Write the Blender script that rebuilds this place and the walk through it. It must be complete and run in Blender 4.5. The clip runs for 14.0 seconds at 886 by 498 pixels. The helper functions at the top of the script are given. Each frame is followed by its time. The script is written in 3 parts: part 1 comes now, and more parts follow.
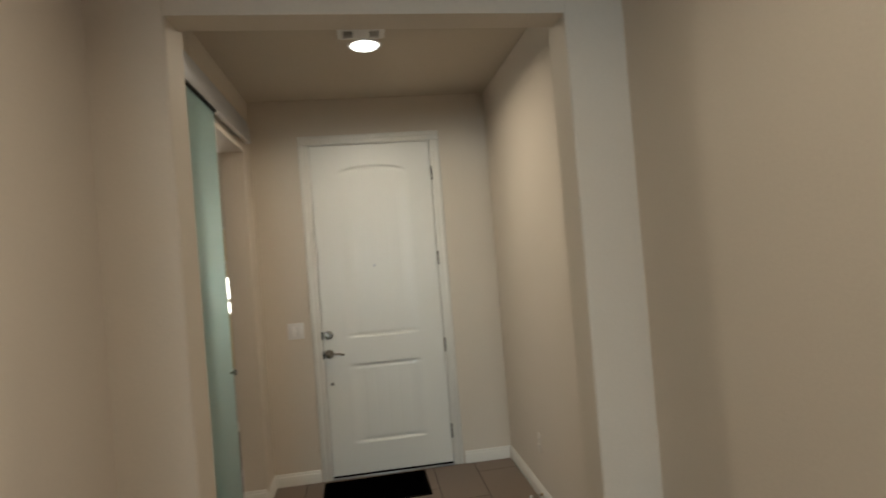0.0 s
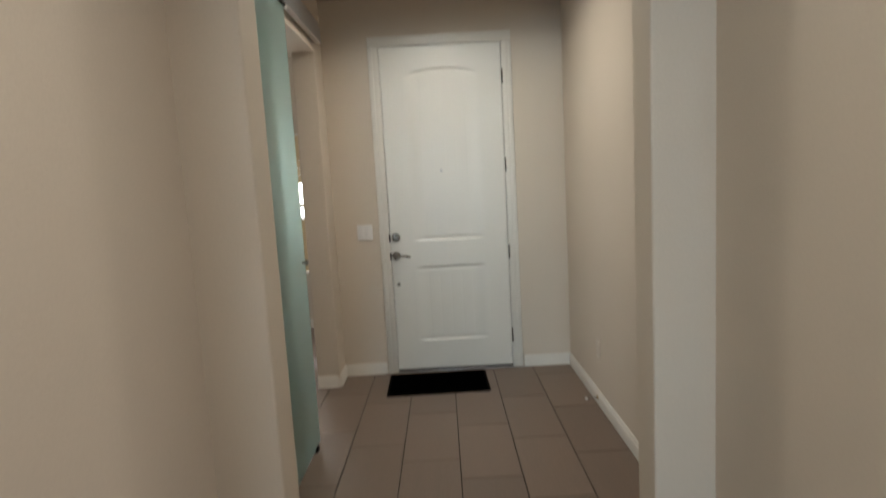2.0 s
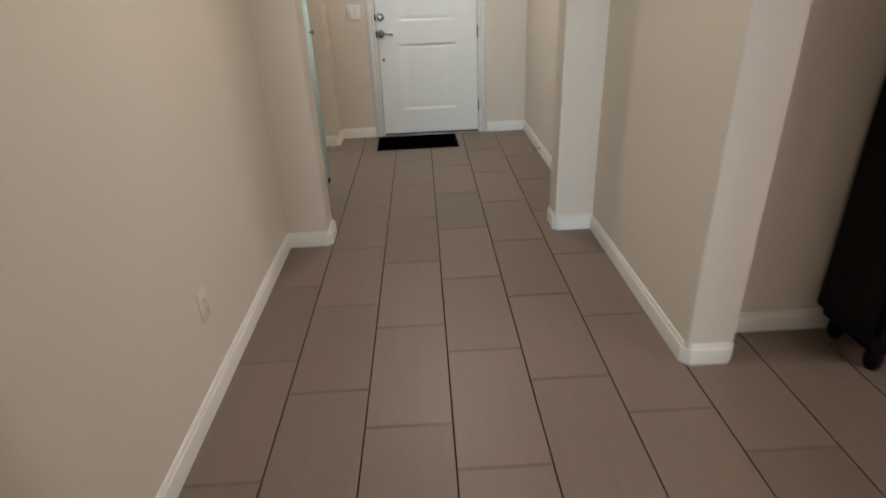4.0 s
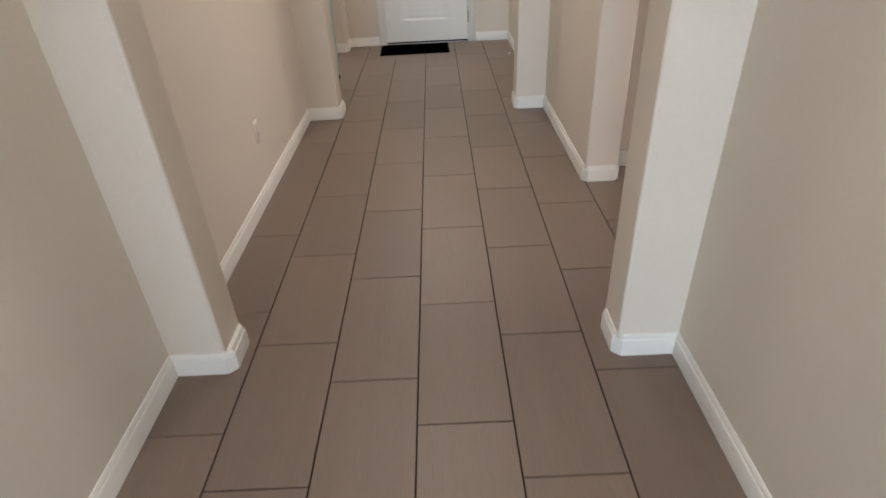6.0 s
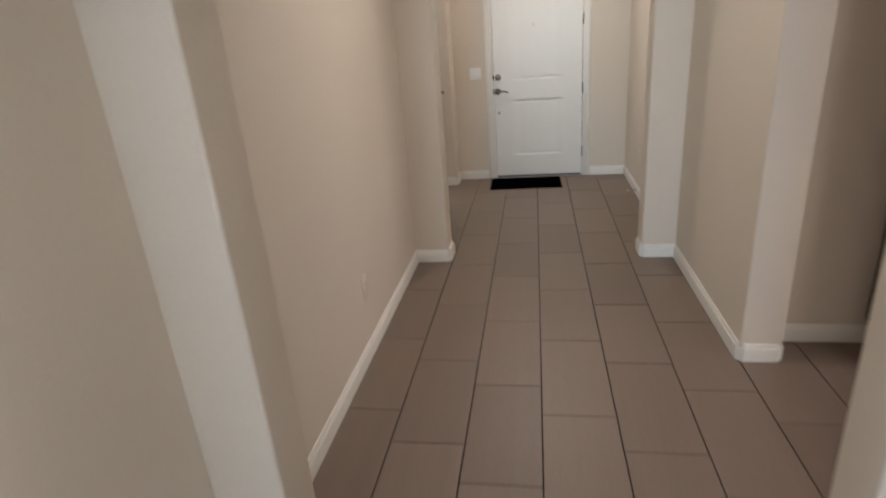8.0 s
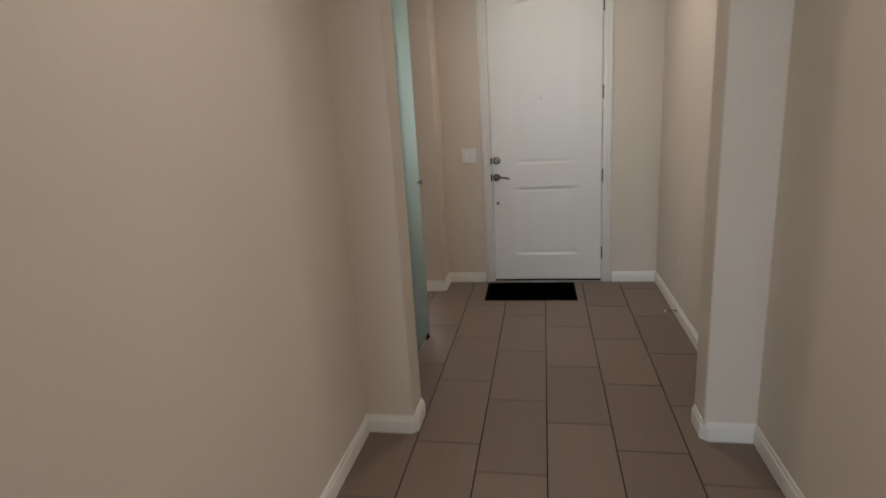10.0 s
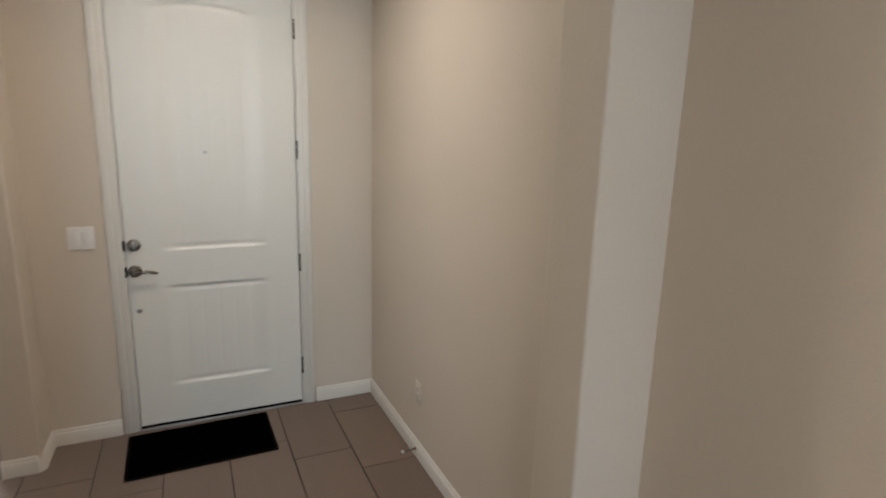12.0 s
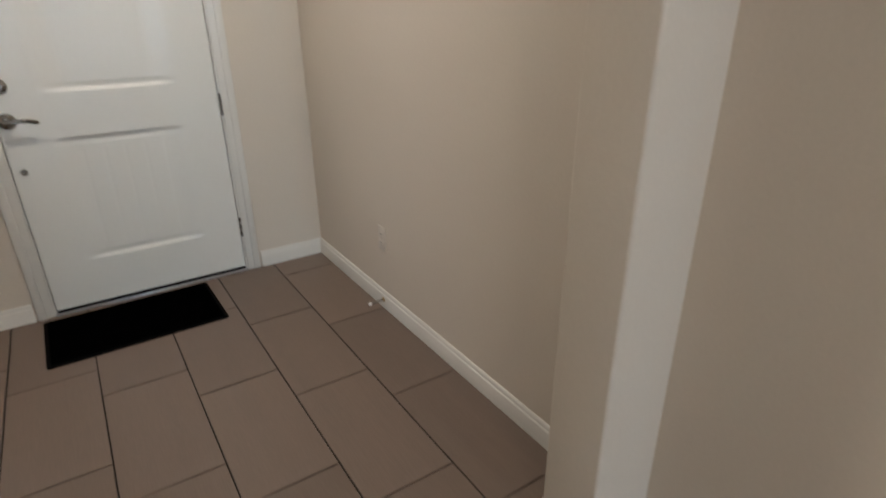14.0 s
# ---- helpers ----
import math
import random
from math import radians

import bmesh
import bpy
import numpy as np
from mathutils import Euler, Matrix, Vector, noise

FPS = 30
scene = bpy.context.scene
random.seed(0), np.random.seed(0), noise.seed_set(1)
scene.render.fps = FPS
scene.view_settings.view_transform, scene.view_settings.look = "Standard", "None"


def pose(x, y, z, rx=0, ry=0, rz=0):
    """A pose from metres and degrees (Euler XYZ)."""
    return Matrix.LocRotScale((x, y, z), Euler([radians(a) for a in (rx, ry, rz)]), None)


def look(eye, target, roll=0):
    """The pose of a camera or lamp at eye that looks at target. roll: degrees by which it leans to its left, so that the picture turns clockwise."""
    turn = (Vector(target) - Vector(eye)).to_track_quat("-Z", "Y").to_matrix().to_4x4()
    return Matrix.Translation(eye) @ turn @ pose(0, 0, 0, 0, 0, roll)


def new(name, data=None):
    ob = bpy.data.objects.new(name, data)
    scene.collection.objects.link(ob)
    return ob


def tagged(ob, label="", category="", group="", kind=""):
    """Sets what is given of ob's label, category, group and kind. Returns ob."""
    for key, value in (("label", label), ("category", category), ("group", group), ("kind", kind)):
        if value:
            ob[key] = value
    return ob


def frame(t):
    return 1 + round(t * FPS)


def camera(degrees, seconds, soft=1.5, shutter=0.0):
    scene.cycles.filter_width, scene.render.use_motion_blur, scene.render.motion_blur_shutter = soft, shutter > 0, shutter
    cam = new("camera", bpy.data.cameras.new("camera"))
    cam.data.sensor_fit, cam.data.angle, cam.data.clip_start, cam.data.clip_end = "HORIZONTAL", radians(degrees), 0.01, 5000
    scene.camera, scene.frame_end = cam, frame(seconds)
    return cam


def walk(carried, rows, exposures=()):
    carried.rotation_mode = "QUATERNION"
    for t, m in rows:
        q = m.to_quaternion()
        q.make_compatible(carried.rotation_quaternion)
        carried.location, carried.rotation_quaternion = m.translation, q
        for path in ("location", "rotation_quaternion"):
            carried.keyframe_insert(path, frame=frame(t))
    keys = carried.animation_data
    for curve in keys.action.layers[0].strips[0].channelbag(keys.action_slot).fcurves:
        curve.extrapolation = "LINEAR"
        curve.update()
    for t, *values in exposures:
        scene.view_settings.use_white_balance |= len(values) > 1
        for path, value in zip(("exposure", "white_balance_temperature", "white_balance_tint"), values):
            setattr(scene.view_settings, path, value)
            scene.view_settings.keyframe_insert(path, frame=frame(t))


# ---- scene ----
cam = camera(76.6, 14.0, soft=1.6, shutter=0.6)
PATH = [
    (0, (-0.06, -4.194, 1.572), (0.21, -2.212, 1.594), -4.6),
    (0.5, (-0.1, -4.202, 1.659), (0.018, -2.206, 1.635), -4.1),
    (1, (-0.103, -4.16, 1.646), (-0.03, -2.161, 1.636), -3.2),
    (1.5, (-0.08, -4.137, 1.545), (-0.047, -2.138, 1.479), -2.9),
    (2, (-0.018, -4.217, 1.453), (-0.024, -2.231, 1.216), -3.2),
    (2.5, (-0.066, -4.458, 1.421), (-0.037, -2.514, 0.95), -2.8),
    (3, (-0.03, -4.73, 1.411), (-0.004, -2.848, 0.737), -2.9),
    (3.5, (-0.052, -5.05, 1.393), (-0.017, -3.214, 0.601), -2.7),
    (4, (-0.037, -5.312, 1.404), (0.001, -3.522, 0.514), -2.6),
    (6.5, (0.135, -6.539, 1.418), (0.08, -4.857, 0.337), -3.4),
    (7, (0.082, -6.513, 1.522), (-0.05, -4.802, 0.495), -4.2),
    (7.5, (-0.02, -6.303, 1.543), (-0.256, -4.521, 0.665), -4.2),
    (8, (-0.007, -6.026, 1.534), (-0.339, -4.189, 0.814), -4.6),
    (8.2, (0.043, -5.898, 1.503), (-0.336, -4.054, 0.827), -5.0),
    (10.5, (-0.033, -4.34, 1.56), (-0.366, -2.428, 1.076), -2.7),
    (11, (-0.139, -3.957, 1.63), (-0.076, -2.019, 1.14), -0.8),
    (11.5, (-0.151, -3.564, 1.71), (0.361, -1.694, 1.221), 1.0),
    (12, (-0.121, -3.273, 1.695), (0.703, -1.499, 1.276), 1.6),
    (12.5, (-0.136, -3.077, 1.58), (0.764, -1.341, 1.156), 0.2),
    (13, (-0.227, -2.967, 1.508), (0.697, -1.256, 1.04), -0.1),
    (13.5, (-0.206, -2.924, 1.416), (0.762, -1.292, 0.783), 0.2),
    (14, (-0.168, -2.948, 1.362), (0.838, -1.42, 0.552), -0.4),
]
walk(cam, [(t, look(eye, target, roll)) for t, eye, target, roll in PATH],
     exposures=[(0.0, -0.42, 6080, 8), (1.5, -0.32, 5780, 8), (2.0, -0.20, 5680, 8.5), (2.5, -0.13, 5600, 8.5), (3.0, -0.03, 5480, 8.5), (4.0, 0.16, 5580, 11),
                (6.5, 0.38, 5600, 14.5), (8.0, 0.10, 5660, 14.5), (10.5, -0.47, 5680, 14), (11.5, -0.15, 5680, 13), (12.5, -0.15, 5680, 13),
                (13.5, -0.22, 5680, 13), (14.0, -0.05, 5620, 13)])

# ---- world and light ----
world = bpy.data.worlds.new("sky")
scene.world = world
world.use_nodes = True
sky = world.node_tree.nodes.new("ShaderNodeTexSky")
sky.sky_type, sky.sun_disc = "NISHITA", False
sky.sun_elevation, sky.sun_rotation = radians(42), radians(-35)
world.node_tree.links.new(sky.outputs[0], world.node_tree.nodes["Background"].inputs[0])
world.node_tree.nodes["Background"].inputs[1].default_value = 0.1

sun = new("sun", bpy.data.lights.new("sun", "SUN"))
sun.data.energy, sun.data.angle, sun.data.color = 3.0, radians(0.5), (1, 0.94, 0.85)
sun.matrix_world = look((-6.0, 8.6, 9.5), (0, 0, 0))


def area(name, m, width, height, watts, colour, disk=False, spread=180):
    lamp = bpy.data.lights.new(name, "AREA")
    lamp.shape = "DISK" if disk else "RECTANGLE"
    lamp.spread = radians(spread)
    lamp.size, lamp.energy, lamp.color = width, watts, colour
    if not disk:
        lamp.size_y = height
    ob = new(name, lamp)
    ob.matrix_world = m
    return ob


CEIL = 2.785
WARM = (1.0, 0.835, 0.61)
DAY = (0.83, 0.98, 1.0)
LAMPS = [(0.018, -1.035), (0.02, -3.55), (0.02, -6.1)]
LAMP_WATTS = [18.5, 12, 11.5]
LAMP_SPREAD = [160, 150, 125]
for (lx, ly), watts, spread in zip(LAMPS, LAMP_WATTS, LAMP_SPREAD):
    area("downlight_glow", pose(lx, ly, CEIL - 0.03), 0.14, 0.14, watts, WARM, True, spread)
# daylight in the window openings of the rooms around the hall
area("window_daylight", look((-1.6, -17.12, 1.4), (0.1, -4, 1.2)), 3.3, 2.1, 435, DAY)
# fill lamp from an added east window, to brighten the hall's west wall
area("window_daylight", look((3.97, -11.2, 1.5), (-0.8, -7.0, 1.2)), 2.2, 1.4, 60, DAY)
area("window_daylight", look((3.55, -5.6, 1.5), (0, -5.0, 1.2)), 1.4, 1.3, 46, (1.0, 0.88, 0.74))
area("window_daylight", look((-3.97, 0.1, 1.45), (1.0, -0.9, 1.1)), 1.6, 1.3, 20, (1.0, 0.92, 0.82))
area("window_daylight", look((-2.0, 1.72, 1.4), (-2.0, -3, 1.0)), 1.3, 1.2, 45, (1.0, 0.90, 0.74))


# ---- materials ----
def material(name, base, rough, metal=0.0, vary=0.06, vary_scale=1.2, grain=0.03, grain_scale=90.0, bump=0.0, bump_scale=220.0,
             stretch=(1, 1, 1), spec=0.5, random=0.0, distance=0.002, uneven=0.07):
    """A surface with two scales of colour variation, uneven roughness and fine relief, in metres of the world."""
    m = bpy.data.materials.new(name)
    m.use_nodes = True
    nt, b = m.node_tree, m.node_tree.nodes["Principled BSDF"]
    b.inputs["Roughness"].default_value, b.inputs["Metallic"].default_value = rough, metal
    b.inputs["Specular IOR Level"].default_value = spec
    geo = nt.nodes.new("ShaderNodeNewGeometry")
    mp = nt.nodes.new("ShaderNodeVectorMath")
    mp.operation = "MULTIPLY"
    mp.inputs[1].default_value = stretch
    nt.links.new(geo.outputs["Position"], mp.inputs[0])
    seed = None
    if random:
        info = nt.nodes.new("ShaderNodeObjectInfo")
        seed = nt.nodes.new("ShaderNodeMath")
        seed.operation = "MULTIPLY"
        seed.inputs[1].default_value = 37.0
        nt.links.new(info.outputs["Random"], seed.inputs[0])

    def tex(scale, detail, four=False):
        n = nt.nodes.new("ShaderNodeTexNoise")
        n.inputs["Scale"].default_value, n.inputs["Detail"].default_value = scale, detail
        if seed and four:
            n.noise_dimensions = "4D"
            nt.links.new(seed.outputs[0], n.inputs["W"])
        nt.links.new(mp.outputs[0], n.inputs["Vector"])
        return n

    big, small = tex(vary_scale, 3), tex(grain_scale, 4, True)

    def scaled(node, amount):
        r = nt.nodes.new("ShaderNodeMapRange")
        r.inputs["From Min"].default_value, r.inputs["From Max"].default_value = 0.25, 0.75
        r.inputs["To Min"].default_value, r.inputs["To Max"].default_value = 1 - amount, 1 + amount
        nt.links.new(node, r.inputs["Value"])
        return r.outputs[0]

    def times(a, c):
        n = nt.nodes.new("ShaderNodeMath")
        n.operation = "MULTIPLY"
        nt.links.new(a, n.inputs[0])
        nt.links.new(c, n.inputs[1])
        return n.outputs[0]

    total = times(scaled(big.outputs[0], vary), scaled(small.outputs[0], grain))
    if random:
        r = nt.nodes.new("ShaderNodeMapRange")
        r.inputs["To Min"].default_value, r.inputs["To Max"].default_value = 1 - random, 1 + random
        nt.links.new(info.outputs["Random"], r.inputs["Value"])
        total = times(total, r.outputs[0])
    mix = nt.nodes.new("ShaderNodeVectorMath")
    mix.operation = "SCALE"
    mix.inputs[0].default_value = base
    nt.links.new(total, mix.inputs["Scale"])
    nt.links.new(mix.outputs[0], b.inputs["Base Color"])
    rr = nt.nodes.new("ShaderNodeMapRange")
    rr.inputs["To Min"].default_value, rr.inputs["To Max"].default_value = max(0.02, rough - uneven), min(1, rough + uneven)
    nt.links.new(big.outputs[0], rr.inputs["Value"])
    nt.links.new(rr.outputs[0], b.inputs["Roughness"])
    if bump:
        n = tex(bump_scale, 3)
        bp = nt.nodes.new("ShaderNodeBump")
        bp.inputs["Strength"].default_value, bp.inputs["Distance"].default_value = bump, distance
        nt.links.new(n.outputs[0], bp.inputs["Height"])
        nt.links.new(bp.outputs[0], b.inputs["Normal"])
    return m


paint = material("wall_paint", (0.645, 0.578, 0.495), 0.62, vary=0.035, vary_scale=0.9, grain=0.02, bump=0.35, bump_scale=130, spec=0.35)
# the wall's beige with the ceiling's shade put in as a darker colour
shaded_ceiling_paint = material("shaded_ceiling_paint", (0.55, 0.485, 0.40), 0.8, vary=0.03, bump=0.4, bump_scale=110, spec=0.3)
trim_paint = material("trim_paint", (0.72, 0.70, 0.655), 0.34, vary=0.03, vary_scale=4, grain=0.015, bump=0.05, bump_scale=60)
door_paint = material("door_paint", (0.77, 0.765, 0.73), 0.33, vary=0.012, vary_scale=2, grain=0.008, grain_scale=60, bump=0.03, bump_scale=50, stretch=(1.5, 1.5, 0.7), uneven=0.02)
tile_stone = material("porcelain_tile", (0.178, 0.134, 0.107), 0.40, vary=0.05, vary_scale=2.2, grain=0.08, grain_scale=60, bump=0.12, bump_scale=160,
                      stretch=(6, 0.25, 1), random=0.08, spec=0.45)
grout = material("grout", (0.018, 0.013, 0.010), 0.9, vary=0.15, vary_scale=6, grain=0.2, bump=0.4)
mat_rubber = material("mat_pile", (0.0012, 0.0012, 0.0013), 0.95, vary=0.2, vary_scale=9, grain=0.4, grain_scale=300, bump=0.9, bump_scale=420, spec=0.0, distance=0.004)
rubber = material("black_rubber", (0.003, 0.003, 0.003), 0.9, vary=0.1, bump=0.1, spec=0.06)
nickel = material("satin_nickel", (0.29, 0.275, 0.25), 0.27, metal=1.0, vary=0.05, vary_scale=30, grain=0.05)
aluminium = material("brushed_aluminium", (0.58, 0.59, 0.62), 0.32, metal=0.85, vary=0.05, vary_scale=6, grain=0.08, stretch=(1, 0.1, 8))
plastic = material("white_plastic", (0.78, 0.77, 0.76), 0.38, vary=0.02, vary_scale=20)
lacquer = material("black_lacquer", (0.005, 0.0045, 0.0045), 0.5, vary=0.2, vary_scale=3, grain=0.1, stretch=(8, 8, 0.7), spec=0.1)
brass = material("aged_brass", (0.45, 0.33, 0.16), 0.35, metal=1.0, vary=0.1)
fabric = material("golden_linen", (0.72, 0.60, 0.38), 0.9, vary=0.06, vary_scale=5, grain=0.15, grain_scale=200, bump=0.3, bump_scale=400)
ivory = material("ivory_plastic", (0.66, 0.60, 0.525), 0.4, vary=0.02, vary_scale=20)
# near-black colour that stands for shade inside gaps, slots and the duct
dark = material("recess_shade", (0.01, 0.01, 0.01), 0.9)


def glass_material(name, colour, rough, transmission=1.0):
    m = bpy.data.materials.new(name)
    m.use_nodes = True
    nt, b = m.node_tree, m.node_tree.nodes["Principled BSDF"]
    b.inputs["Base Color"].default_value = (*colour, 1)
    b.inputs["Roughness"].default_value, b.inputs["Transmission Weight"].default_value = rough, transmission
    b.inputs["IOR"].default_value = 1.5
    n = nt.nodes.new("ShaderNodeTexNoise")
    n.inputs["Scale"].default_value = 300
    bp = nt.nodes.new("ShaderNodeBump")
    bp.inputs["Strength"].default_value, bp.inputs["Distance"].default_value = 0.1 if rough > 0.1 else 0.0, 0.001
    nt.links.new(n.outputs[0], bp.inputs["Height"])
    nt.links.new(bp.outputs[0], b.inputs["Normal"])
    return m


frosted = glass_material("frosted_green_glass", (0.52, 0.72, 0.70), 0.38, 0.85)
glass_edge = glass_material("polished_glass_edge", (0.72, 0.88, 0.84), 0.12, 0.4)
clear = glass_material("clear_glass", (1, 1, 1), 0.0)
glow = bpy.data.materials.new("lit_lens")
glow.use_nodes = True
gb = glow.node_tree.nodes["Principled BSDF"]
gb.inputs["Emission Color"].default_value = (1.0, 0.93, 0.82, 1)
gb.inputs["Emission Strength"].default_value = 6.0


# ---- building helpers ----
def mesh_of(bm, name, *mats, sharp=35):
    bmesh.ops.recalc_face_normals(bm, faces=bm.faces[:])
    me = bpy.data.meshes.new(name)
    for f in bm.faces:
        f.smooth = True
    bm.to_mesh(me)
    bm.free()
    for m in mats:
        me.materials.append(m)
    me.set_sharp_from_angle(angle=radians(sharp))
    return me


def part(name, bm, mat, parent=None, label=""):
    ob = new(name, mesh_of(bm, name, mat))
    if parent:
        ob.parent = parent
    return tagged(ob, label)


def thing(name, m, label, category, kind="", group=""):
    ob = new(name)
    ob.empty_display_size = 0.05
    ob.matrix_world = m
    return tagged(ob, label, category, group, kind)


def structure(name, bm, mat, label=""):
    return tagged(part(name, bm, mat, None, label), kind="structure")


def box(lo, hi, bevel=0.0, bm=None):
    bm = bm or bmesh.new()
    made = bmesh.ops.create_cube(bm, size=1)["verts"]
    for v in made:
        v.co = Vector([(a + b) / 2 + c * (b - a) for a, b, c in zip(lo, hi, v.co)])
    if bevel:
        edges = list({e for v in made for e in v.link_edges})
        bmesh.ops.bevel(bm, geom=edges, offset=bevel, segments=2, profile=0.5, affect="EDGES")
    return bm


def tube(r, h, segments=28, bevel=0.0, m=None, r2=None, bm=None):
    """A round bar along z from 0 to h, then moved by m."""
    bm = bm or bmesh.new()
    made = bmesh.ops.create_cone(bm, cap_ends=True, segments=segments, radius1=r, radius2=r if r2 is None else r2, depth=h)["verts"]
    bmesh.ops.translate(bm, verts=made, vec=(0, 0, h / 2))
    if bevel:
        rim = [e for e in {e for v in made for e in v.link_edges} if abs(e.verts[0].co.z - e.verts[1].co.z) < 1e-6]
        out = bmesh.ops.bevel(bm, geom=rim, offset=bevel, segments=3, profile=0.5, affect="EDGES")
        made = list({v for f in bm.faces for v in f.verts}) if len(bm.verts) else out["verts"]
    if m:
        bmesh.ops.transform(bm, matrix=m, verts=made)
    return bm


def rounded(points, arc=6):
    """A closed outline from rows (x, y, radius): corners with a radius become arcs."""
    out, n = [], len(points)
    for i, (x, y, r) in enumerate(points):
        p = Vector((x, y))
        if not r:
            out.append(p)
            continue
        a = (Vector(points[i - 1][:2]) - p).normalized()
        b = (Vector(points[(i + 1) % n][:2]) - p).normalized()
        half = math.acos(max(-1, min(1, a.dot(b)))) / 2
        reach = r / math.tan(half)
        centre = p + (a + b).normalized() * (r / math.sin(half))
        s, e = p + a * reach - centre, p + b * reach - centre
        turn = math.atan2(s.x * e.y - s.y * e.x, s.dot(e))
        for k in range(arc + 1):
            c, q = math.cos(turn * k / arc), math.sin(turn * k / arc)
            out.append(centre + Vector((s.x * c - s.y * q, s.x * q + s.y * c)))
    return out


def prism(points, z0, z1):
    bm = bmesh.new()
    outline = rounded(points)
    low = [bm.verts.new((p.x, p.y, z0)) for p in outline]
    high = [bm.verts.new((p.x, p.y, z1)) for p in outline]
    bm.faces.new(low)
    bm.faces.new(high)
    for i in range(len(low)):
        j = (i + 1) % len(low)
        bm.faces.new((low[i], low[j], high[j], high[i]))
    return bm


def sweep(path, profile, closed=False):
    """Sweeps rows (offset to the left of the path, height) along a level path, with mitred corners."""
    bm, rings, n = bmesh.new(), [], len(path)
    pts = [Vector(p) for p in path]
    for i, p in enumerate(pts):
        back = (p - pts[i - 1]).normalized() if i or closed else None
        ahead = (pts[(i + 1) % n] - p).normalized() if i < n - 1 or closed else None
        d1, d2 = back or ahead, ahead or back
        n1, n2 = Vector((-d1.y, d1.x)), Vector((-d2.y, d2.x))
        m = (n1 + n2).normalized()
        m /= max(0.3, m.dot(n1))
        rings.append([bm.verts.new((p.x + m.x * o, p.y + m.y * o, z)) for o, z in profile])
    for i in range(n if closed else n - 1):
        a, b = rings[i], rings[(i + 1) % n]
        for k in range(len(profile)):
            q = (k + 1) % len(profile)
            bm.faces.new((a[k], a[q], b[q], b[k]))
    if not closed:
        bm.faces.new(rings[0])
        bm.faces.new(rings[-1])
    return bm


BASE = [(-0.014, 0.0), (0.013, 0.0), (0.013, 0.066), (0.0115, 0.070), (0.0085, 0.073), (0.0085, 0.079), (0.006, 0.086), (0.003, 0.090), (-0.014, 0.090)]


def baseboard(path):
    return structure("baseboard", sweep(path, BASE), trim_paint, "white painted moulded baseboard along the wall")


def chamfered(path, cut=0.022):
    """The same path with its marked outside corners cut at an angle: rows (x, y, cut or not)."""
    out = []
    for i, (x, y, c) in enumerate(path):
        p = Vector((x, y))
        if not c:
            out.append(p)
        else:
            out += [p + (Vector(path[i - 1][:2]) - p).normalized() * cut, p + (Vector(path[i + 1][:2]) - p).normalized() * cut]
    return out


# ---- the large structure ----
R = 0.010
XW, XE = -0.865, 0.911           # hall walls
SOUTH = -7.2
DOOR_L, DOOR_R, DOOR_TOP = -0.428, 0.468, 2.445

floor = structure("floor", box((-4.2, -17.4, -0.15), (4.2, 1.9, -0.006)), grout, "dark brown grout bed under the floor tiles")
structure("ceiling", box((-4.2, -17.4, CEIL), (4.2, 1.9, CEIL + 0.15)), shaded_ceiling_paint, "beige painted plaster ceiling")

structure("wall_west", prism([(-1.0, -1.36, R), (-1.0, -5.83, 0), (XW, -5.83, 0), (XW, -4.986, 0), (-0.666, -4.986, R), (-0.666, -4.82, R), (XW, -4.82, 0),
                              (XW, -2.355, 0), (-0.630, -2.355, R), (-0.630, -2.17, R), (-0.836, -2.17, 0), (-0.836, -1.36, R)], 0, CEIL), paint,
          "beige painted plaster wall with two shallow pilasters")
structure("wall_west_stub", prism([(-1.0, 0, 0), (-1.0, -0.238, R), (-0.836, -0.238, R), (-0.836, 0, 0)], 0, CEIL), paint, "short beige wall beside the front door")
structure("wall_west_header", prism([(-1.0, -0.238, 0), (-1.0, -1.36, 0), (-0.836, -1.36, 0), (-0.836, -0.238, 0)], 2.385, CEIL), paint, "beige wall over the sliding door's opening")
structure("wall_west_south", prism([(-1.0, SOUTH, 0), (XW, SOUTH, R), (XW, -6.66, 0), (-1.0, -6.66, 0)], 0, CEIL), paint, "beige painted wall")
structure("wall_west_lintel", prism([(-1.0, -6.66, 0), (XW, -6.66, 0), (XW, -5.83, 0), (-1.0, -5.83, 0)], 2.05, CEIL), paint, "beige wall over a doorway")
structure("wall_east", prism([(0.912, 0, 0), (0.912, -2.135, 0), (0.693, -2.135, R), (0.693, -2.31, R), (XE, -2.31, 0), (XE, -3.600, R), (1.092, -3.600, R),
                              (1.092, 0, 0)], 0, CEIL), paint, "beige painted plaster wall with a shallow pilaster")
structure("wall_east_south", prism([(0.700, -4.986, R), (XE, -4.986, 0), (XE, SOUTH, R), (1.075, SOUTH, R), (1.075, -4.82, R), (0.700, -4.82, R)], 0, CEIL), paint,
          "beige painted plaster wall ending in a pilaster")
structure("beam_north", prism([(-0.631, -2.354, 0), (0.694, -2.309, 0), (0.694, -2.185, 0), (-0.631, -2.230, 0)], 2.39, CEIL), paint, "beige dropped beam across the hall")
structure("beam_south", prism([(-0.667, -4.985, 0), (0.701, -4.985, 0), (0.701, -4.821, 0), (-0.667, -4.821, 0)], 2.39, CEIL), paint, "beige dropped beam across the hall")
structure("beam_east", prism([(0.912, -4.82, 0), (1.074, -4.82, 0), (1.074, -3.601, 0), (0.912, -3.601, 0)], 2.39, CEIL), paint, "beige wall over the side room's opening")
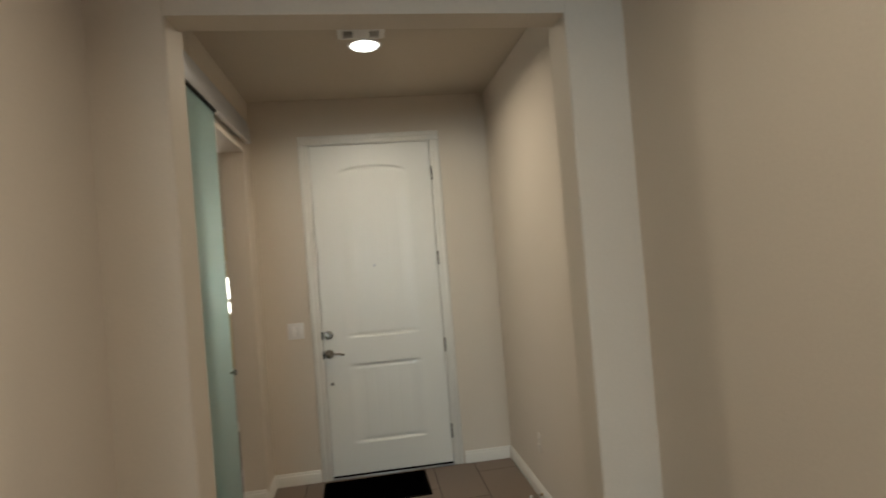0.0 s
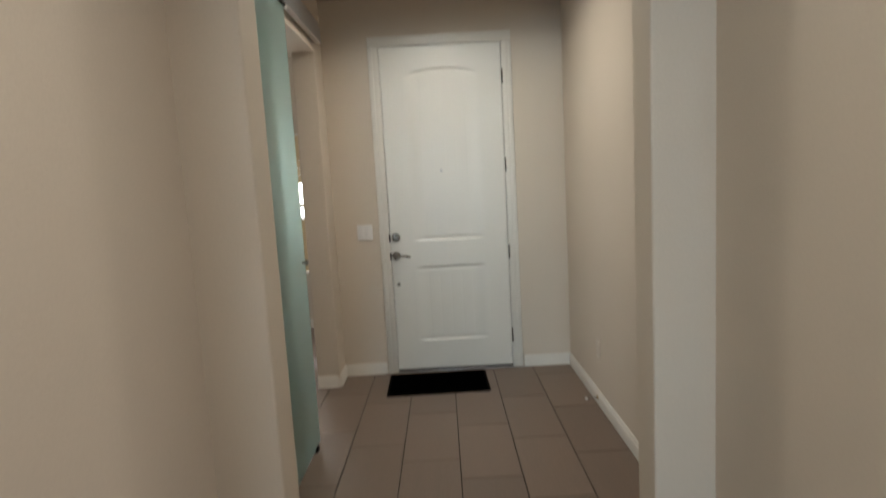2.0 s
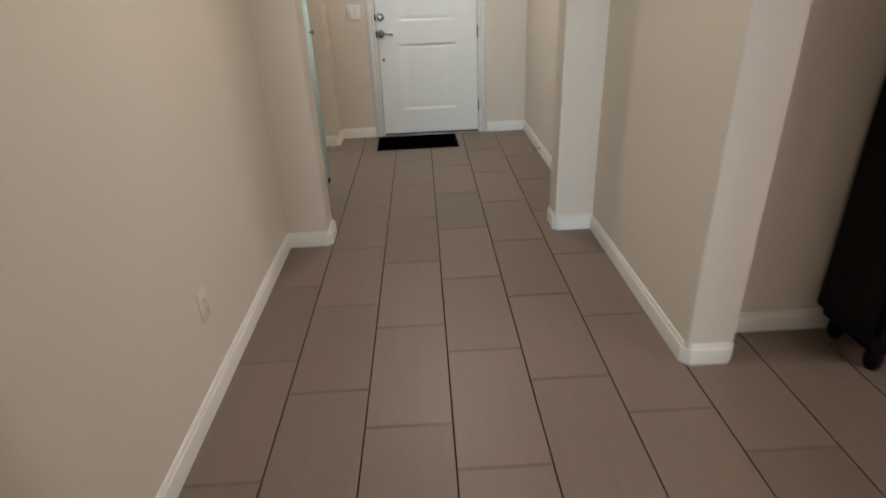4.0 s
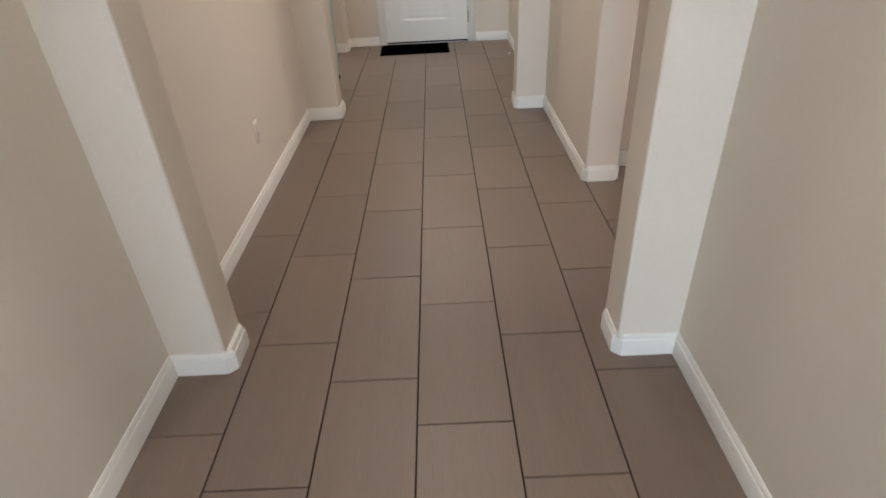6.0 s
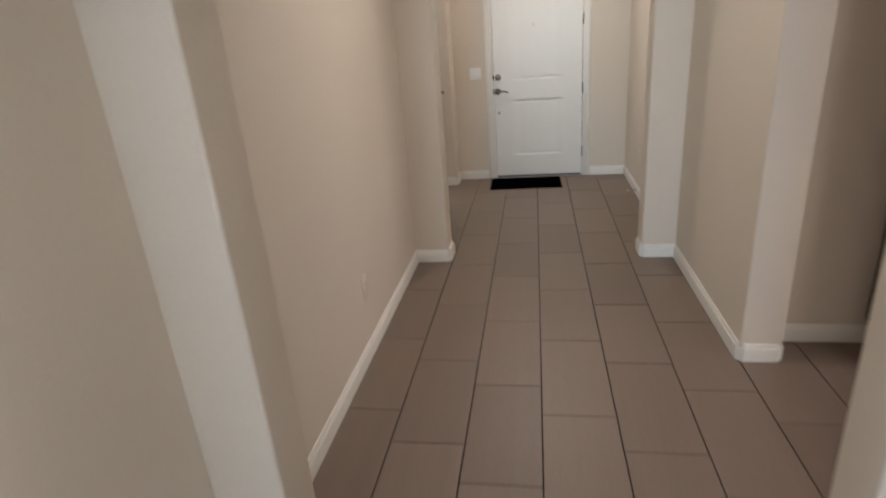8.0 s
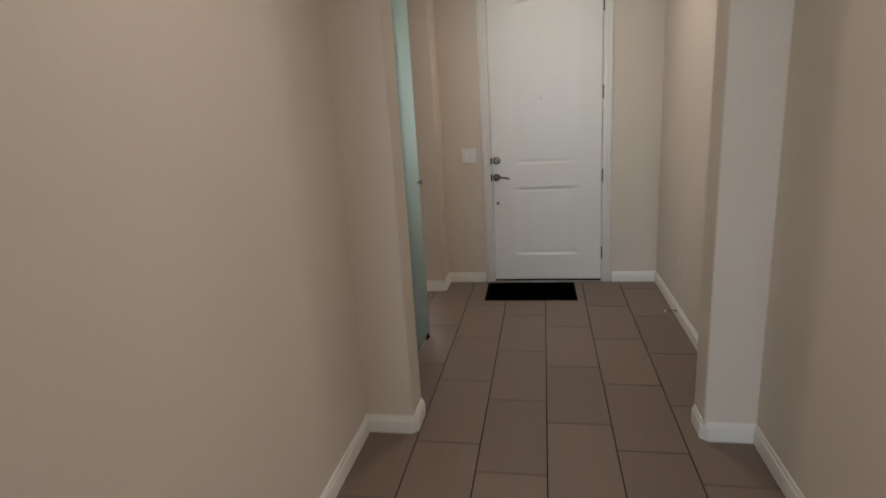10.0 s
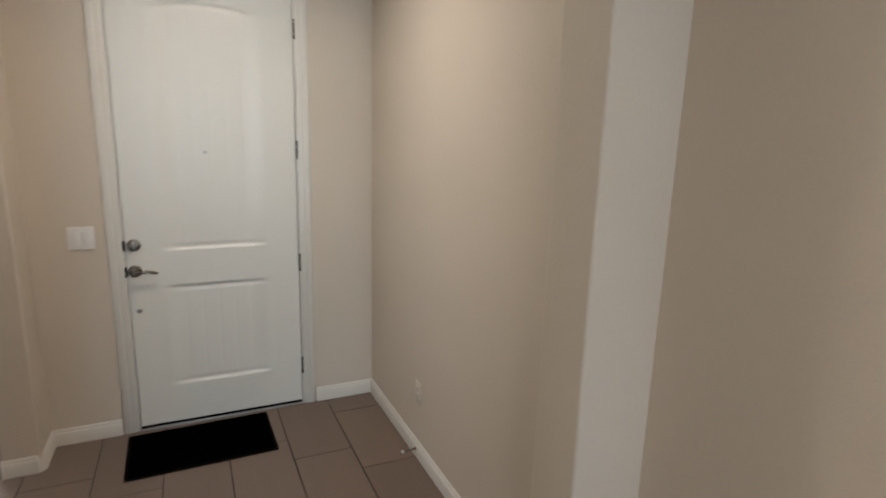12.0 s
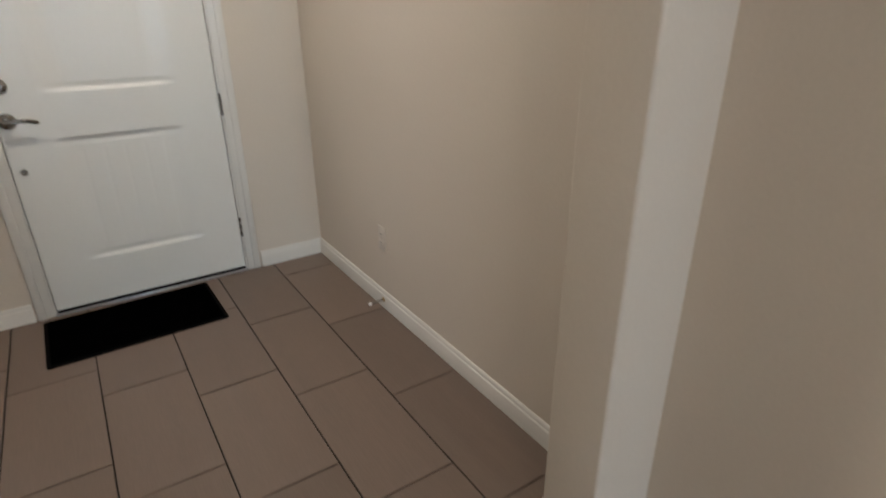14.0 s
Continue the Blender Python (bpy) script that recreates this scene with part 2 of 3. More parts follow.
# the door wall
structure("wall_north_left", box((-1.0, 0, 0), (DOOR_L - 0.024, 0.16, CEIL)), paint, "beige painted wall beside the front door")
structure("wall_north_right", box((DOOR_R + 0.024, 0, 0), (1.075, 0.16, CEIL)), paint, "beige painted wall beside the front door")
structure("wall_north_lintel", box((DOOR_L - 0.024, 0, DOOR_TOP + 0.024), (DOOR_R + 0.024, 0.16, CEIL)), paint, "beige painted wall over the front door")
# the front room behind the sliding door
structure("wall_front_room_east", box((-1.0, 0.16, 0), (-0.85, 1.6, CEIL)), paint, "beige wall of the front room")
for lo, hi in [((-4.0, 1.6, 0), (-2.75, 1.75, CEIL)), ((-1.2, 1.6, 0), (-0.85, 1.75, CEIL)), ((-2.75, 1.6, 0), (-1.2, 1.75, 0.60)), ((-2.75, 1.6, 1.98), (-1.2, 1.75, CEIL))]:
    structure("wall_front_room_north", box(lo, hi), paint, "beige wall round the front room's window")
for lo, hi in [((-4.15, -2.75, 0), (-4.0, -0.7, CEIL)), ((-4.15, 0.9, 0), (-4.0, 1.75, CEIL)), ((-4.15, -0.7, 0), (-4.0, 0.9, 0.8)), ((-4.15, -0.7, 2.1), (-4.0, 0.9, CEIL))]:
    structure("wall_front_room_west", box(lo, hi), paint, "beige wall round the front room's side window")
structure("wall_front_room_south", box((-4.0, -2.75, 0), (-1.0, -2.6, CEIL)), paint, "beige wall of the front room")
# the side room
structure("wall_side_room_north", box((1.075, -3.41, 0), (3.6, -3.26, CEIL)), paint, "beige wall of the side room")
for lo, hi in [((3.6, SOUTH, 0), (3.75, -6.3, CEIL)), ((3.6, -4.9, 0), (3.75, -3.26, CEIL)), ((3.6, -6.3, 0), (3.75, -4.9, 0.85)), ((3.6, -6.3, 2.15), (3.75, -4.9, CEIL))]:
    structure("wall_side_room_east", box(lo, hi), paint, "beige wall round the side room's window")
# plain walls that close the house
structure("wall_outer_west", box((-4.15, SOUTH + 0.14, 0), (-4.0, -2.75, CEIL)), paint, "plain beige outer wall")
structure("wall_outer_east", box((3.6, -3.26, 0), (3.75, 0.16, CEIL)), paint, "plain beige outer wall")
structure("wall_outer_north", box((1.075, 0.0, 0), (3.6, 0.16, CEIL)), paint, "plain beige outer wall")
# the living room behind
structure("wall_living_room_north_east", box((1.075, SOUTH, 0), (4.0, SOUTH + 0.14, CEIL)), paint, "beige wall of the living room")
structure("wall_living_room_north_west", box((-4.0, SOUTH, 0), (-1.0, SOUTH + 0.14, CEIL)), paint, "beige wall of the living room")
structure("wall_living_room_west", box((-4.15, -17.3, 0), (-4.0, SOUTH + 0.14, CEIL)), paint, "beige wall of the living room")
for lo, hi in [((4.0, -17.3, 0), (4.15, -12.4, CEIL)), ((4.0, -10.0, 0), (4.15, SOUTH + 0.14, CEIL)), ((4.0, -12.4, 0), (4.15, -10.0, 0.75)), ((4.0, -12.4, 2.3), (4.15, -10.0, CEIL))]:
    structure("wall_living_room_east", box(lo, hi), paint, "beige wall round the living room's added side window")
for lo, hi in [((-4.0, -17.3, 0), (-3.35, -17.15, CEIL)), ((0.15, -17.3, 0), (4.0, -17.15, CEIL)), ((-3.35, -17.3, 0), (0.15, -17.15, 0.3)), ((-3.35, -17.3, 2.5), (0.15, -17.15, CEIL))]:
    structure("wall_living_room_south", box(lo, hi), paint, "beige wall round the living room's window")

baseboard(chamfered([(XW, -5.763, 0), (XW, -4.986, 0), (-0.655, -4.986, 1), (-0.655, -4.82, 1), (XW, -4.82, 0), (XW, -2.355, 0),
                     (-0.622, -2.355, 1), (-0.622, -2.17, 1), (-0.80, -2.17, 0)])[::-1])
baseboard(chamfered([(-0.511, 0, 0), (-0.836, 0, 0), (-0.836, -0.238, 1), (-1.0, -0.238, 0)]))
baseboard(chamfered([(0.553, 0, 0), (0.912, 0, 0), (0.912, -2.135, 0), (0.693, -2.135, 1), (0.693, -2.31, 1), (XE, -2.31, 0), (XE, -3.600, 1), (1.092, -3.600, 1),
                     (1.092, -3.41, 0), (3.6, -3.41, 0)])[::-1])
baseboard(chamfered([(1.075, SOUTH, 0), (1.075, -4.82, 1), (0.700, -4.82, 1), (0.700, -4.986, 1), (XE, -4.986, 0), (XE, SOUTH, 0)])[::-1])


# ---- front door ----
def door_leaf():
    """The leaf's inner face as relief: two sunk panels with moulded edges and vertical plank grooves, the upper one arched."""
    w, h, step = DOOR_R - DOOR_L - 0.008, DOOR_TOP - 0.022, 0.0055
    nx, nz = int(w / step), int(h / step)
    xs, zs = np.linspace(0, w, nx + 1), np.linspace(0, h, nz + 1)
    X, Z = np.meshgrid(xs, zs)
    depth = np.zeros_like(X)
    x0, x1 = 0.158, w - 0.158
    xc, hw = (x0 + x1) / 2, (x1 - x0) / 2
    arch = 2.185 + 0.085 * np.sqrt(np.clip(1 - ((X - xc) / (hw * 1.06)) ** 2, 0, 1))
    for z0, z1 in ((0.995, arch), (0.222, 0.805)):
        dx, dz = np.minimum(X - x0, x1 - X), np.minimum(Z - z0, z1 - Z)
        d = np.minimum(dx, dz)
        sx, sz = np.clip(dx / 0.12, 0, 1), np.clip(dz / 0.017, 0, 1)
        ogee = 0.0115 * sx * sx * (3 - 2 * sx) * sz * sz * (3 - 2 * sz) - 0.004 * sx * np.clip((dz - 0.024) / 0.014, 0, 1)
        groove = np.abs((X - xc + 0.042) % 0.084 - 0.042)
        plank = 0.0005 * np.clip(1 - groove / 0.008, 0, 1) * np.clip((d - 0.06) / 0.01, 0, 1)
        depth = np.where(d > 0, ogee + plank, depth)
    edge = np.minimum(np.minimum(X, w - X), np.minimum(Z, h - Z))
    depth += 0.003 * np.clip(1 - edge / 0.005, 0, 1)
    n = X.size
    verts = np.concatenate([np.stack([X.ravel(), depth.ravel(), Z.ravel()], 1),
                            np.array([(0, 0.044, 0), (w, 0.044, 0), (w, 0.044, h), (0, 0.044, h)])])
    i = np.arange(nz)[:, None] * (nx + 1) + np.arange(nx)[None, :]
    i = i.ravel()
    faces = np.stack([i, i + 1, i + nx + 2, i + nx + 1], 1).tolist()
    bottom, top = list(range(nx + 1)), list(range(n - nx - 1, n))
    left, right = list(range(0, n, nx + 1)), list(range(nx, n, nx + 1))
    faces += [[n + 3, n + 2, n + 1, n], bottom[::-1] + [n, n + 1], top + [n + 2, n + 3], left + [n + 3, n], right[::-1] + [n + 1, n + 2]]
    me = bpy.data.meshes.new("leaf")
    me.from_pydata(verts.tolist(), [], faces)
    me.polygons.foreach_set("use_smooth", [True] * len(me.polygons))
    me.materials.append(door_paint)
    me.set_sharp_from_angle(angle=radians(60))
    return me


door = thing("door_1", pose(0, 0, 0), "closed white painted panelled front door in a white casing", "door", "structure")
leaf = new("leaf", door_leaf())
leaf.matrix_world = pose(DOOR_L + 0.004, 0.004, 0.020)
leaf.parent = door


def casing(x0, x1, z0, z1, band):
    """One length of casing, thin towards the door, with a thicker rounded band (x0, x1, z0, z1) at its outer edge."""
    bm = box((x0, -0.011, z0), (x1, 0.0, z1), 0.003)
    return box((band[0], -0.017, band[1]), (band[2], -0.0005, band[3]), 0.005, bm)


part("casing_side", casing(DOOR_L - 0.072, DOOR_L - 0.006, 0, DOOR_TOP + 0.006, (DOOR_L - 0.0725, 0.0, DOOR_L - 0.038, DOOR_TOP + 0.006)), trim_paint, door)
part("casing_side", casing(DOOR_R + 0.006, DOOR_R + 0.072, 0, DOOR_TOP + 0.006, (DOOR_R + 0.038, 0.0, DOOR_R + 0.0725, DOOR_TOP + 0.006)), trim_paint, door)
part("casing_head", casing(DOOR_L - 0.072, DOOR_R + 0.072, DOOR_TOP + 0.0065, DOOR_TOP + 0.072, (DOOR_L - 0.0725, DOOR_TOP + 0.038, DOOR_R + 0.0725, DOOR_TOP + 0.0725)), trim_paint, door)
part("jamb", box((DOOR_L - 0.023, 0.001, 0), (DOOR_L + 0.0005, 0.15, DOOR_TOP)), trim_paint, door)
part("jamb", box((DOOR_R - 0.0005, 0.001, 0), (DOOR_R + 0.023, 0.15, DOOR_TOP)), trim_paint, door)
part("jamb_head", box((DOOR_L - 0.023, 0.001, DOOR_TOP), (DOOR_R + 0.023, 0.15, DOOR_TOP + 0.023)), trim_paint, door)
part("weatherstrip", box((DOOR_L + 0.001, 0.03, 0.0), (DOOR_L + 0.0045, 0.15, DOOR_TOP)), rubber, door, "dark rubber seal")
part("weatherstrip", box((DOOR_R - 0.0045, 0.03, 0.0), (DOOR_R - 0.001, 0.15, DOOR_TOP)), rubber, door, "dark rubber seal")
# a black sheet behind the leaf paints the shade in its gap
part("backing", box((DOOR_L, 0.052, 0.0), (DOOR_R, 0.10, DOOR_TOP)), dark, door, "black sheet for the shade in the gap round the leaf")
sill = part("threshold", box((DOOR_L - 0.004, -0.012, 0.0), (DOOR_R + 0.004, 0.05, 0.010), 0.003), aluminium, door, "scuffed aluminium threshold")
part("door_sweep", box((DOOR_L + 0.006, 0.0025, 0.0105), (DOOR_R - 0.006, 0.02, 0.0230)), rubber, door, "black rubber door sweep")
for z in (0.257, 0.903, 1.556, 2.2):
    hinge = part("hinge", box((DOOR_R - 0.004, -0.004, z - 0.05), (DOOR_R + 0.006, 0.003, z + 0.05), 0.001), nickel, door, "satin nickel hinge")
    part("knuckle", tube(0.0065, 0.104, 14, m=pose(DOOR_R + 0.001, -0.007, z - 0.052)), nickel, hinge)


def facing(x, z, y=0.0):
    """A frame whose z axis points out of the door into the hall."""
    return pose(x, y, z, 90, 0, 0)


def lathe(rows, segments=32, m=None):
    """A turned solid from rows (radius, height)."""
    bm, rings = bmesh.new(), []
    for r, h in rows:
        rings.append([bm.verts.new((r * math.cos(2 * math.pi * k / segments), r * math.sin(2 * math.pi * k / segments), h)) for k in range(segments)])
    for a, b in zip(rings, rings[1:]):
        for k in range(segments):
            bm.faces.new((a[k], a[(k + 1) % segments], b[(k + 1) % segments], b[k]))
    bm.faces.new(rings[0])
    bm.faces.new(rings[-1])
    if m:
        bmesh.ops.transform(bm, matrix=m, verts=bm.verts[:])
    return bm


def pipe(points, radii, flat=1.0, sides=14):
    """A bent bar along points with a radius at each, flattened in z by flat."""
    bm, rings, pts = bmesh.new(), [], [Vector(p) for p in points]
    for i, (p, r) in enumerate(zip(pts, radii)):
        d = (pts[min(i + 1, len(pts) - 1)] - pts[max(i - 1, 0)]).normalized()
        side = d.cross(Vector((0, 0, 1)))
        side = side.normalized() if side.length > 1e-4 else Vector((1, 0, 0))
        up = side.cross(d)
        rings.append([bm.verts.new(p + side * r * math.cos(a) + up * r * flat * math.sin(a)) for a in (2 * math.pi * k / sides for k in range(sides))])
    for a, b in zip(rings, rings[1:]):
        for k in range(sides):
            bm.faces.new((a[k], a[(k + 1) % sides], b[(k + 1) % sides], b[k]))
    bm.faces.new(rings[0])
    bm.faces.new(rings[-1])
    return bm


lock_face = 0.0042
bolt = part("deadbolt", lathe([(0.031, 0), (0.033, 0.004), (0.032, 0.011), (0.027, 0.016), (0.017, 0.018), (0.016, 0.022), (0.001, 0.022)], m=facing(-0.381, 1.056, lock_face)), nickel, door, "satin nickel deadbolt")
part("thumb_turn", box((-0.385, -0.034, 1.042), (-0.377, -0.017, 1.070), 0.003), nickel, bolt)
handle = part("lever_handle", lathe([(0.032, 0), (0.0335, 0.003), (0.031, 0.010), (0.020, 0.014), (0.0115, 0.018), (0.0105, 0.045), (0.001, 0.046)], m=facing(-0.386, 0.915, lock_face)), nickel, door, "satin nickel lever handle")
part("lever", pipe([(-0.392, -0.044, 0.9150), (-0.373, -0.046, 0.9155), (-0.343, -0.047, 0.9190), (-0.313, -0.045, 0.9160), (-0.288, -0.041, 0.9090), (-0.278, -0.036, 0.9060)],
                   [0.010, 0.0105, 0.009, 0.0085, 0.0085, 0.006]), nickel, handle)
lower = part("lower_lock", lathe([(0.013, 0), (0.0135, 0.002), (0.011, 0.005), (0.006, 0.006), (0.0055, 0.012), (0.001, 0.012)], 24, facing(-0.381, 0.696, lock_face)), nickel, door, "small nickel privacy bolt")
viewer = part("peephole", lathe([(0.0095, 0), (0.0095, 0.003), (0.007, 0.005), (0.005, 0.003), (0.001, 0.002)], 20, facing(-0.012, 1.537, 0.011)), aluminium, door, "small bright door viewer")
for z, hgt in ((1.054, 0.055), (0.913, 0.055)):
    part("strike_edge", box((DOOR_L - 0.006, -0.0005, z - hgt / 2), (DOOR_L + 0.006, 0.003, z + hgt / 2), 0.0005), lacquer, door, "dark strike plate edge")


# ---- switches and sockets ----
def switch_plate(m, gangs, label):
    """A screwless rocker switch plate, its back on the plane y = 0, facing -y."""
    t = thing("light_switch", m, label, "light switch")
    w = 0.070 + 0.046 * (gangs - 1)
    part("plate", box((-w / 2, -0.0065, -0.0585), (w / 2, 0.0, 0.0585), 0.0022), plastic, t)
    for g in range(gangs):
        cx = (g - (gangs - 1) / 2) * 0.046
        part("surround", box((cx - 0.0172, -0.0078, -0.0342), (cx + 0.0172, -0.006, 0.0342), 0.0006), plastic, t)
        bm = box((cx - 0.0155, -0.0115, -0.0325), (cx + 0.0155, -0.0075, 0.0325), 0.0012)
        for v in bm.verts:
            v.co.y += 0.045 * v.co.z if v.co.z > 0 and v.co.y < -0.0095 else 0
        part("rocker", bm, plastic, t)
    return t


def socket(m, label):
    t = thing("power_outlet", m, label, "outlet")
    part("plate", box((-0.035, -0.0055, -0.0575), (0.035, 0.0, 0.0575), 0.002), ivory, t)
    for z in (-0.02, 0.02):
        face = part("receptacle", box((-0.0165, -0.0085, z - 0.0155), (0.0165, -0.005, z + 0.0155), 0.0015), ivory, t)
        for x, h in ((-0.0065, 0.008), (0.0065, 0.0065)):
            # slots are not cut: black chips on the face give their shade
            part("slot", box((x - 0.001, -0.0089, z - h / 2 + 0.003), (x + 0.001, -0.0084, z + h / 2 + 0.003)), dark, face, "black chip for the shade in a contact slot")
    part("screw", lathe([(0.003, 0), (0.0028, 0.0012), (0.001, 0.0014)], 12, facing(0, 0, -0.0052)), ivory, t)
    return t


switch_plate(pose(-0.611, 0, 1.107), 2, "white plastic double rocker switch on the wall beside the front door")
switch_plate(pose(XW, -5.58, 1.147, 0, 0, 90), 2, "white plastic double rocker switch beside the dark doorway")
socket(pose(XW, -3.573, 0.372, 0, 0, 90), "ivory plastic power outlet low on the hall wall")
socket(pose(0.912, -0.802, 0.362, 0, 0, -90), "ivory plastic power outlet low on the entry wall")

# ---- door stop ----
stop = thing("door_stop", pose(0.899, -0.806, 0.048), "spring door stop with white tip on the baseboard", "door stop")
part("base", lathe([(0.011, -0.003), (0.011, 0.003), (0.006, 0.008), (0.001, 0.009)], 20, pose(0, 0, 0, 0, -90, 0)), brass, stop)
turns, coil = 13, []
for k in range(turns * 12 + 1):
    a, f = 2 * math.pi * k / 12, k / (turns * 12)
    coil.append((-0.006 - 0.062 * f, 0.0052 * math.cos(a) * (1 - 0.2 * f), 0.0052 * math.sin(a) * (1 - 0.2 * f) - 0.004 * f))
part("spring", pipe(coil, [0.0012] * len(coil), sides=6), nickel, stop)
part("tip", lathe([(0.006, 0), (0.0085, 0.003), (0.0085, 0.011), (0.006, 0.015), (0.001, 0.016)], 20, pose(-0.066, 0, -0.004, 0, -90, 0)), plastic, stop, "white rubber tip")

# ---- doormat ----
mat_pose = pose(-0.117, -0.264, 0.0, 0, 0, 1.1)
doormat = thing("doormat", mat_pose, "flat black ribbed doormat before the front door", "doormat")
part("border", prism([(-0.363, -0.217, 0.012), (0.363, -0.217, 0.012), (0.363, 0.217, 0.012), (-0.363, 0.217, 0.012)], 0.0, 0.006), rubber, doormat, "thin black rubber border")
bm = bmesh.new()
for k in range(60):
    y = -0.201 + k * 0.0068
    box((-0.346, y, 0.004), (0.346, y + 0.0045, 0.0105), 0, bm)
tagged(part("carpet", bm, mat_rubber, doormat, "black ribbed pile"), kind="stuff")

# ---- sliding glass door ----
slider = thing("sliding_glass_door", pose(-0.80, -1.13, 0), "frosted green glass sliding door on an aluminium track, slid open", "sliding door")
pane = part("glass_pane", box((-0.005, -0.985, 0.012), (0.005, -0.004, 2.43), 0.0015), frosted, slider, "frosted sea-green glass")
part("pane_edge", box((-0.0052, -0.0045, 0.012), (0.0052, 0.0, 2.43), 0.001), glass_edge, slider, "bright polished glass edge")
knob = part("knob", lathe([(0.006, 0.005), (0.006, 0.02), (0.014, 0.024), (0.0155, 0.032), (0.013, 0.037), (0.001, 0.038)], 24, pose(0, -0.07, 1.06, 0, 90, 0)), nickel, slider, "dark satin knob")
part("knob", lathe([(0.006, 0.005), (0.006, 0.02), (0.014, 0.024), (0.0155, 0.032), (0.013, 0.037), (0.001, 0.038)], 24, pose(0, -0.07, 1.06, 0, -90, 0)), nickel, slider)
part("clamp_rail", box((-0.014, -0.985, 2.416), (0.016, 0.0, 2.432), 0.002), lacquer, slider, "dark lower edge of the clamp rail")
part("track_fascia", box((-0.016, -0.985, 2.4325), (0.018, 0.885, 2.535), 0.003), aluminium, slider, "brushed aluminium track fascia")
part("end_cap", box((-0.012, 0.0005, 2.412), (0.016, 0.035, 2.4315), 0.004), plastic, slider, "pale end cap")
track = part("track", box((-0.034, -0.985, 2.5355), (0.008, 0.89, 2.575), 0.003), aluminium, slider, "aluminium track on the wall")
guide = thing("floor_guide", pose(-0.80, -1.23, 0), "small black floor guide under the glass door", "floor guide")
part("foot", box((-0.018, -0.03, 0.0), (0.018, 0.03, 0.008), 0.003), rubber, guide)
part("cheek", box((0.0065, -0.026, 0.008), (0.014, 0.026, 0.026), 0.002), rubber, guide)
part("cheek", box((-0.014, -0.026, 0.008), (-0.0065, 0.026, 0.026), 0.002), rubber, guide)


# ---- ceiling fittings ----
def downlight(x, y):
    t = thing("recessed_downlight", pose(x, y, CEIL), "lit round recessed ceiling downlight with a white trim ring", "ceiling light", group="hall downlights")
    ring = sweep([(0.088 * math.cos(a), 0.088 * math.sin(a)) for a in (2 * math.pi * k / 40 for k in range(40))],
                 [(0.012, 0.0), (-0.010, 0.0), (-0.010, -0.002), (-0.004, -0.005), (0.006, -0.006), (0.012, -0.003)], True)
    part("trim_ring", ring, plastic, t)
    part("lens", lathe([(0.079, -0.0005), (0.078, -0.006), (0.070, -0.013), (0.045, -0.020), (0.001, -0.023)], 40), glow, t, "glowing frosted lens")
    return t


for lx, ly in LAMPS:
    downlight(lx, ly)

vent = thing("ceiling_vent", pose(0.0, -1.238, CEIL), "white louvred air vent in the entry ceiling", "air vent")
part("frame", sweep([(-0.125, -0.075), (-0.125, 0.075), (0.125, 0.075), (0.125, -0.075)], [(0.0, 0.0), (0.0, -0.010), (-0.012, -0.022), (-0.028, -0.022), (-0.030, 0.0)], True), plastic, vent)
# no duct above: its shade is a black sheet behind the slats
part("backing", box((-0.097, -0.047, -0.0015), (0.097, 0.047, -0.0005)), dark, vent, "black sheet for the shade in the duct")
part("centre_plate", box((-0.045, -0.048, -0.021), (0.045, 0.048, -0.012), 0.002), plastic, vent)
for side in (-1, 1):
    for k in range(6):
        slat = part("slat", box((-0.024, -0.006, -0.0006), (0.024, 0.006, 0.0006)), plastic, vent)
        slat.matrix_local = pose(side * 0.0705, -0.040 + k * 0.016, -0.013, 42)

# ---- dark doorway in the west wall ----
closet = thing("doorway_2", pose(XW, -6.245, 0), "white casing with a black leaf for the dark opening", "door", "structure")
part("casing_side", box((0.0, 0.415, 0.0), (0.017, 0.484, 2.05), 0.004), trim_paint, closet)
part("casing_side", box((0.0, -0.484, 0.0), (0.017, -0.415, 2.05), 0.004), trim_paint, closet)
part("casing_head", box((0.0, -0.484, 2.0505), (0.017, 0.484, 2.12), 0.004), trim_paint, closet)
# a black leaf fills the opening, in place of the unlit room's shade
part("leaf", box((-0.07, -0.413, 0.008), (-0.03, 0.413, 2.04), 0.002), lacquer, closet, "black leaf put in for the unlit opening")
baseboard([(XW, -6.733), (XW, SOUTH)])
baseboard([(-1.0, 1.6), (-4.0, 1.6)])

# ---- black cabinet in the side room ----
cabinet = thing("cabinet", pose(1.505, -3.43, 0), "tall black lacquered cabinet on short turned feet", "cabinet")
part("body", box((0.0, -0.30, 0.13), (0.86, 0.0, 1.88), 0.012), lacquer, cabinet)
part("cornice", box((-0.02, -0.325, 1.8805), (0.88, 0.0, 1.94), 0.015), lacquer, cabinet)
part("plinth", box((0.03, -0.285, 0.085), (0.83, -0.01, 0.1295), 0.01), lacquer, cabinet)
for x in (0.0, 0.432):
    leaf_ = part("door", box((x + 0.012, -0.322, 0.17), (x + 0.416, -0.3005, 1.86), 0.005), lacquer, cabinet)
    part("handle", lathe([(0.006, 0), (0.006, 0.014), (0.013, 0.02), (0.012, 0.028), (0.001, 0.03)], 18, pose(x + (0.385 if x < 0.1 else 0.043), -0.322, 1.0, 90)), brass, leaf_, "brass knob")
for x in (0.08, 0.78):
    for y in (-0.255, -0.05):
        part("foot", lathe([(0.022, 0), (0.03, 0.02), (0.033, 0.05), (0.026, 0.075), (0.034, 0.0845)], 20, pose(x, y, 0)), lacquer, cabinet)


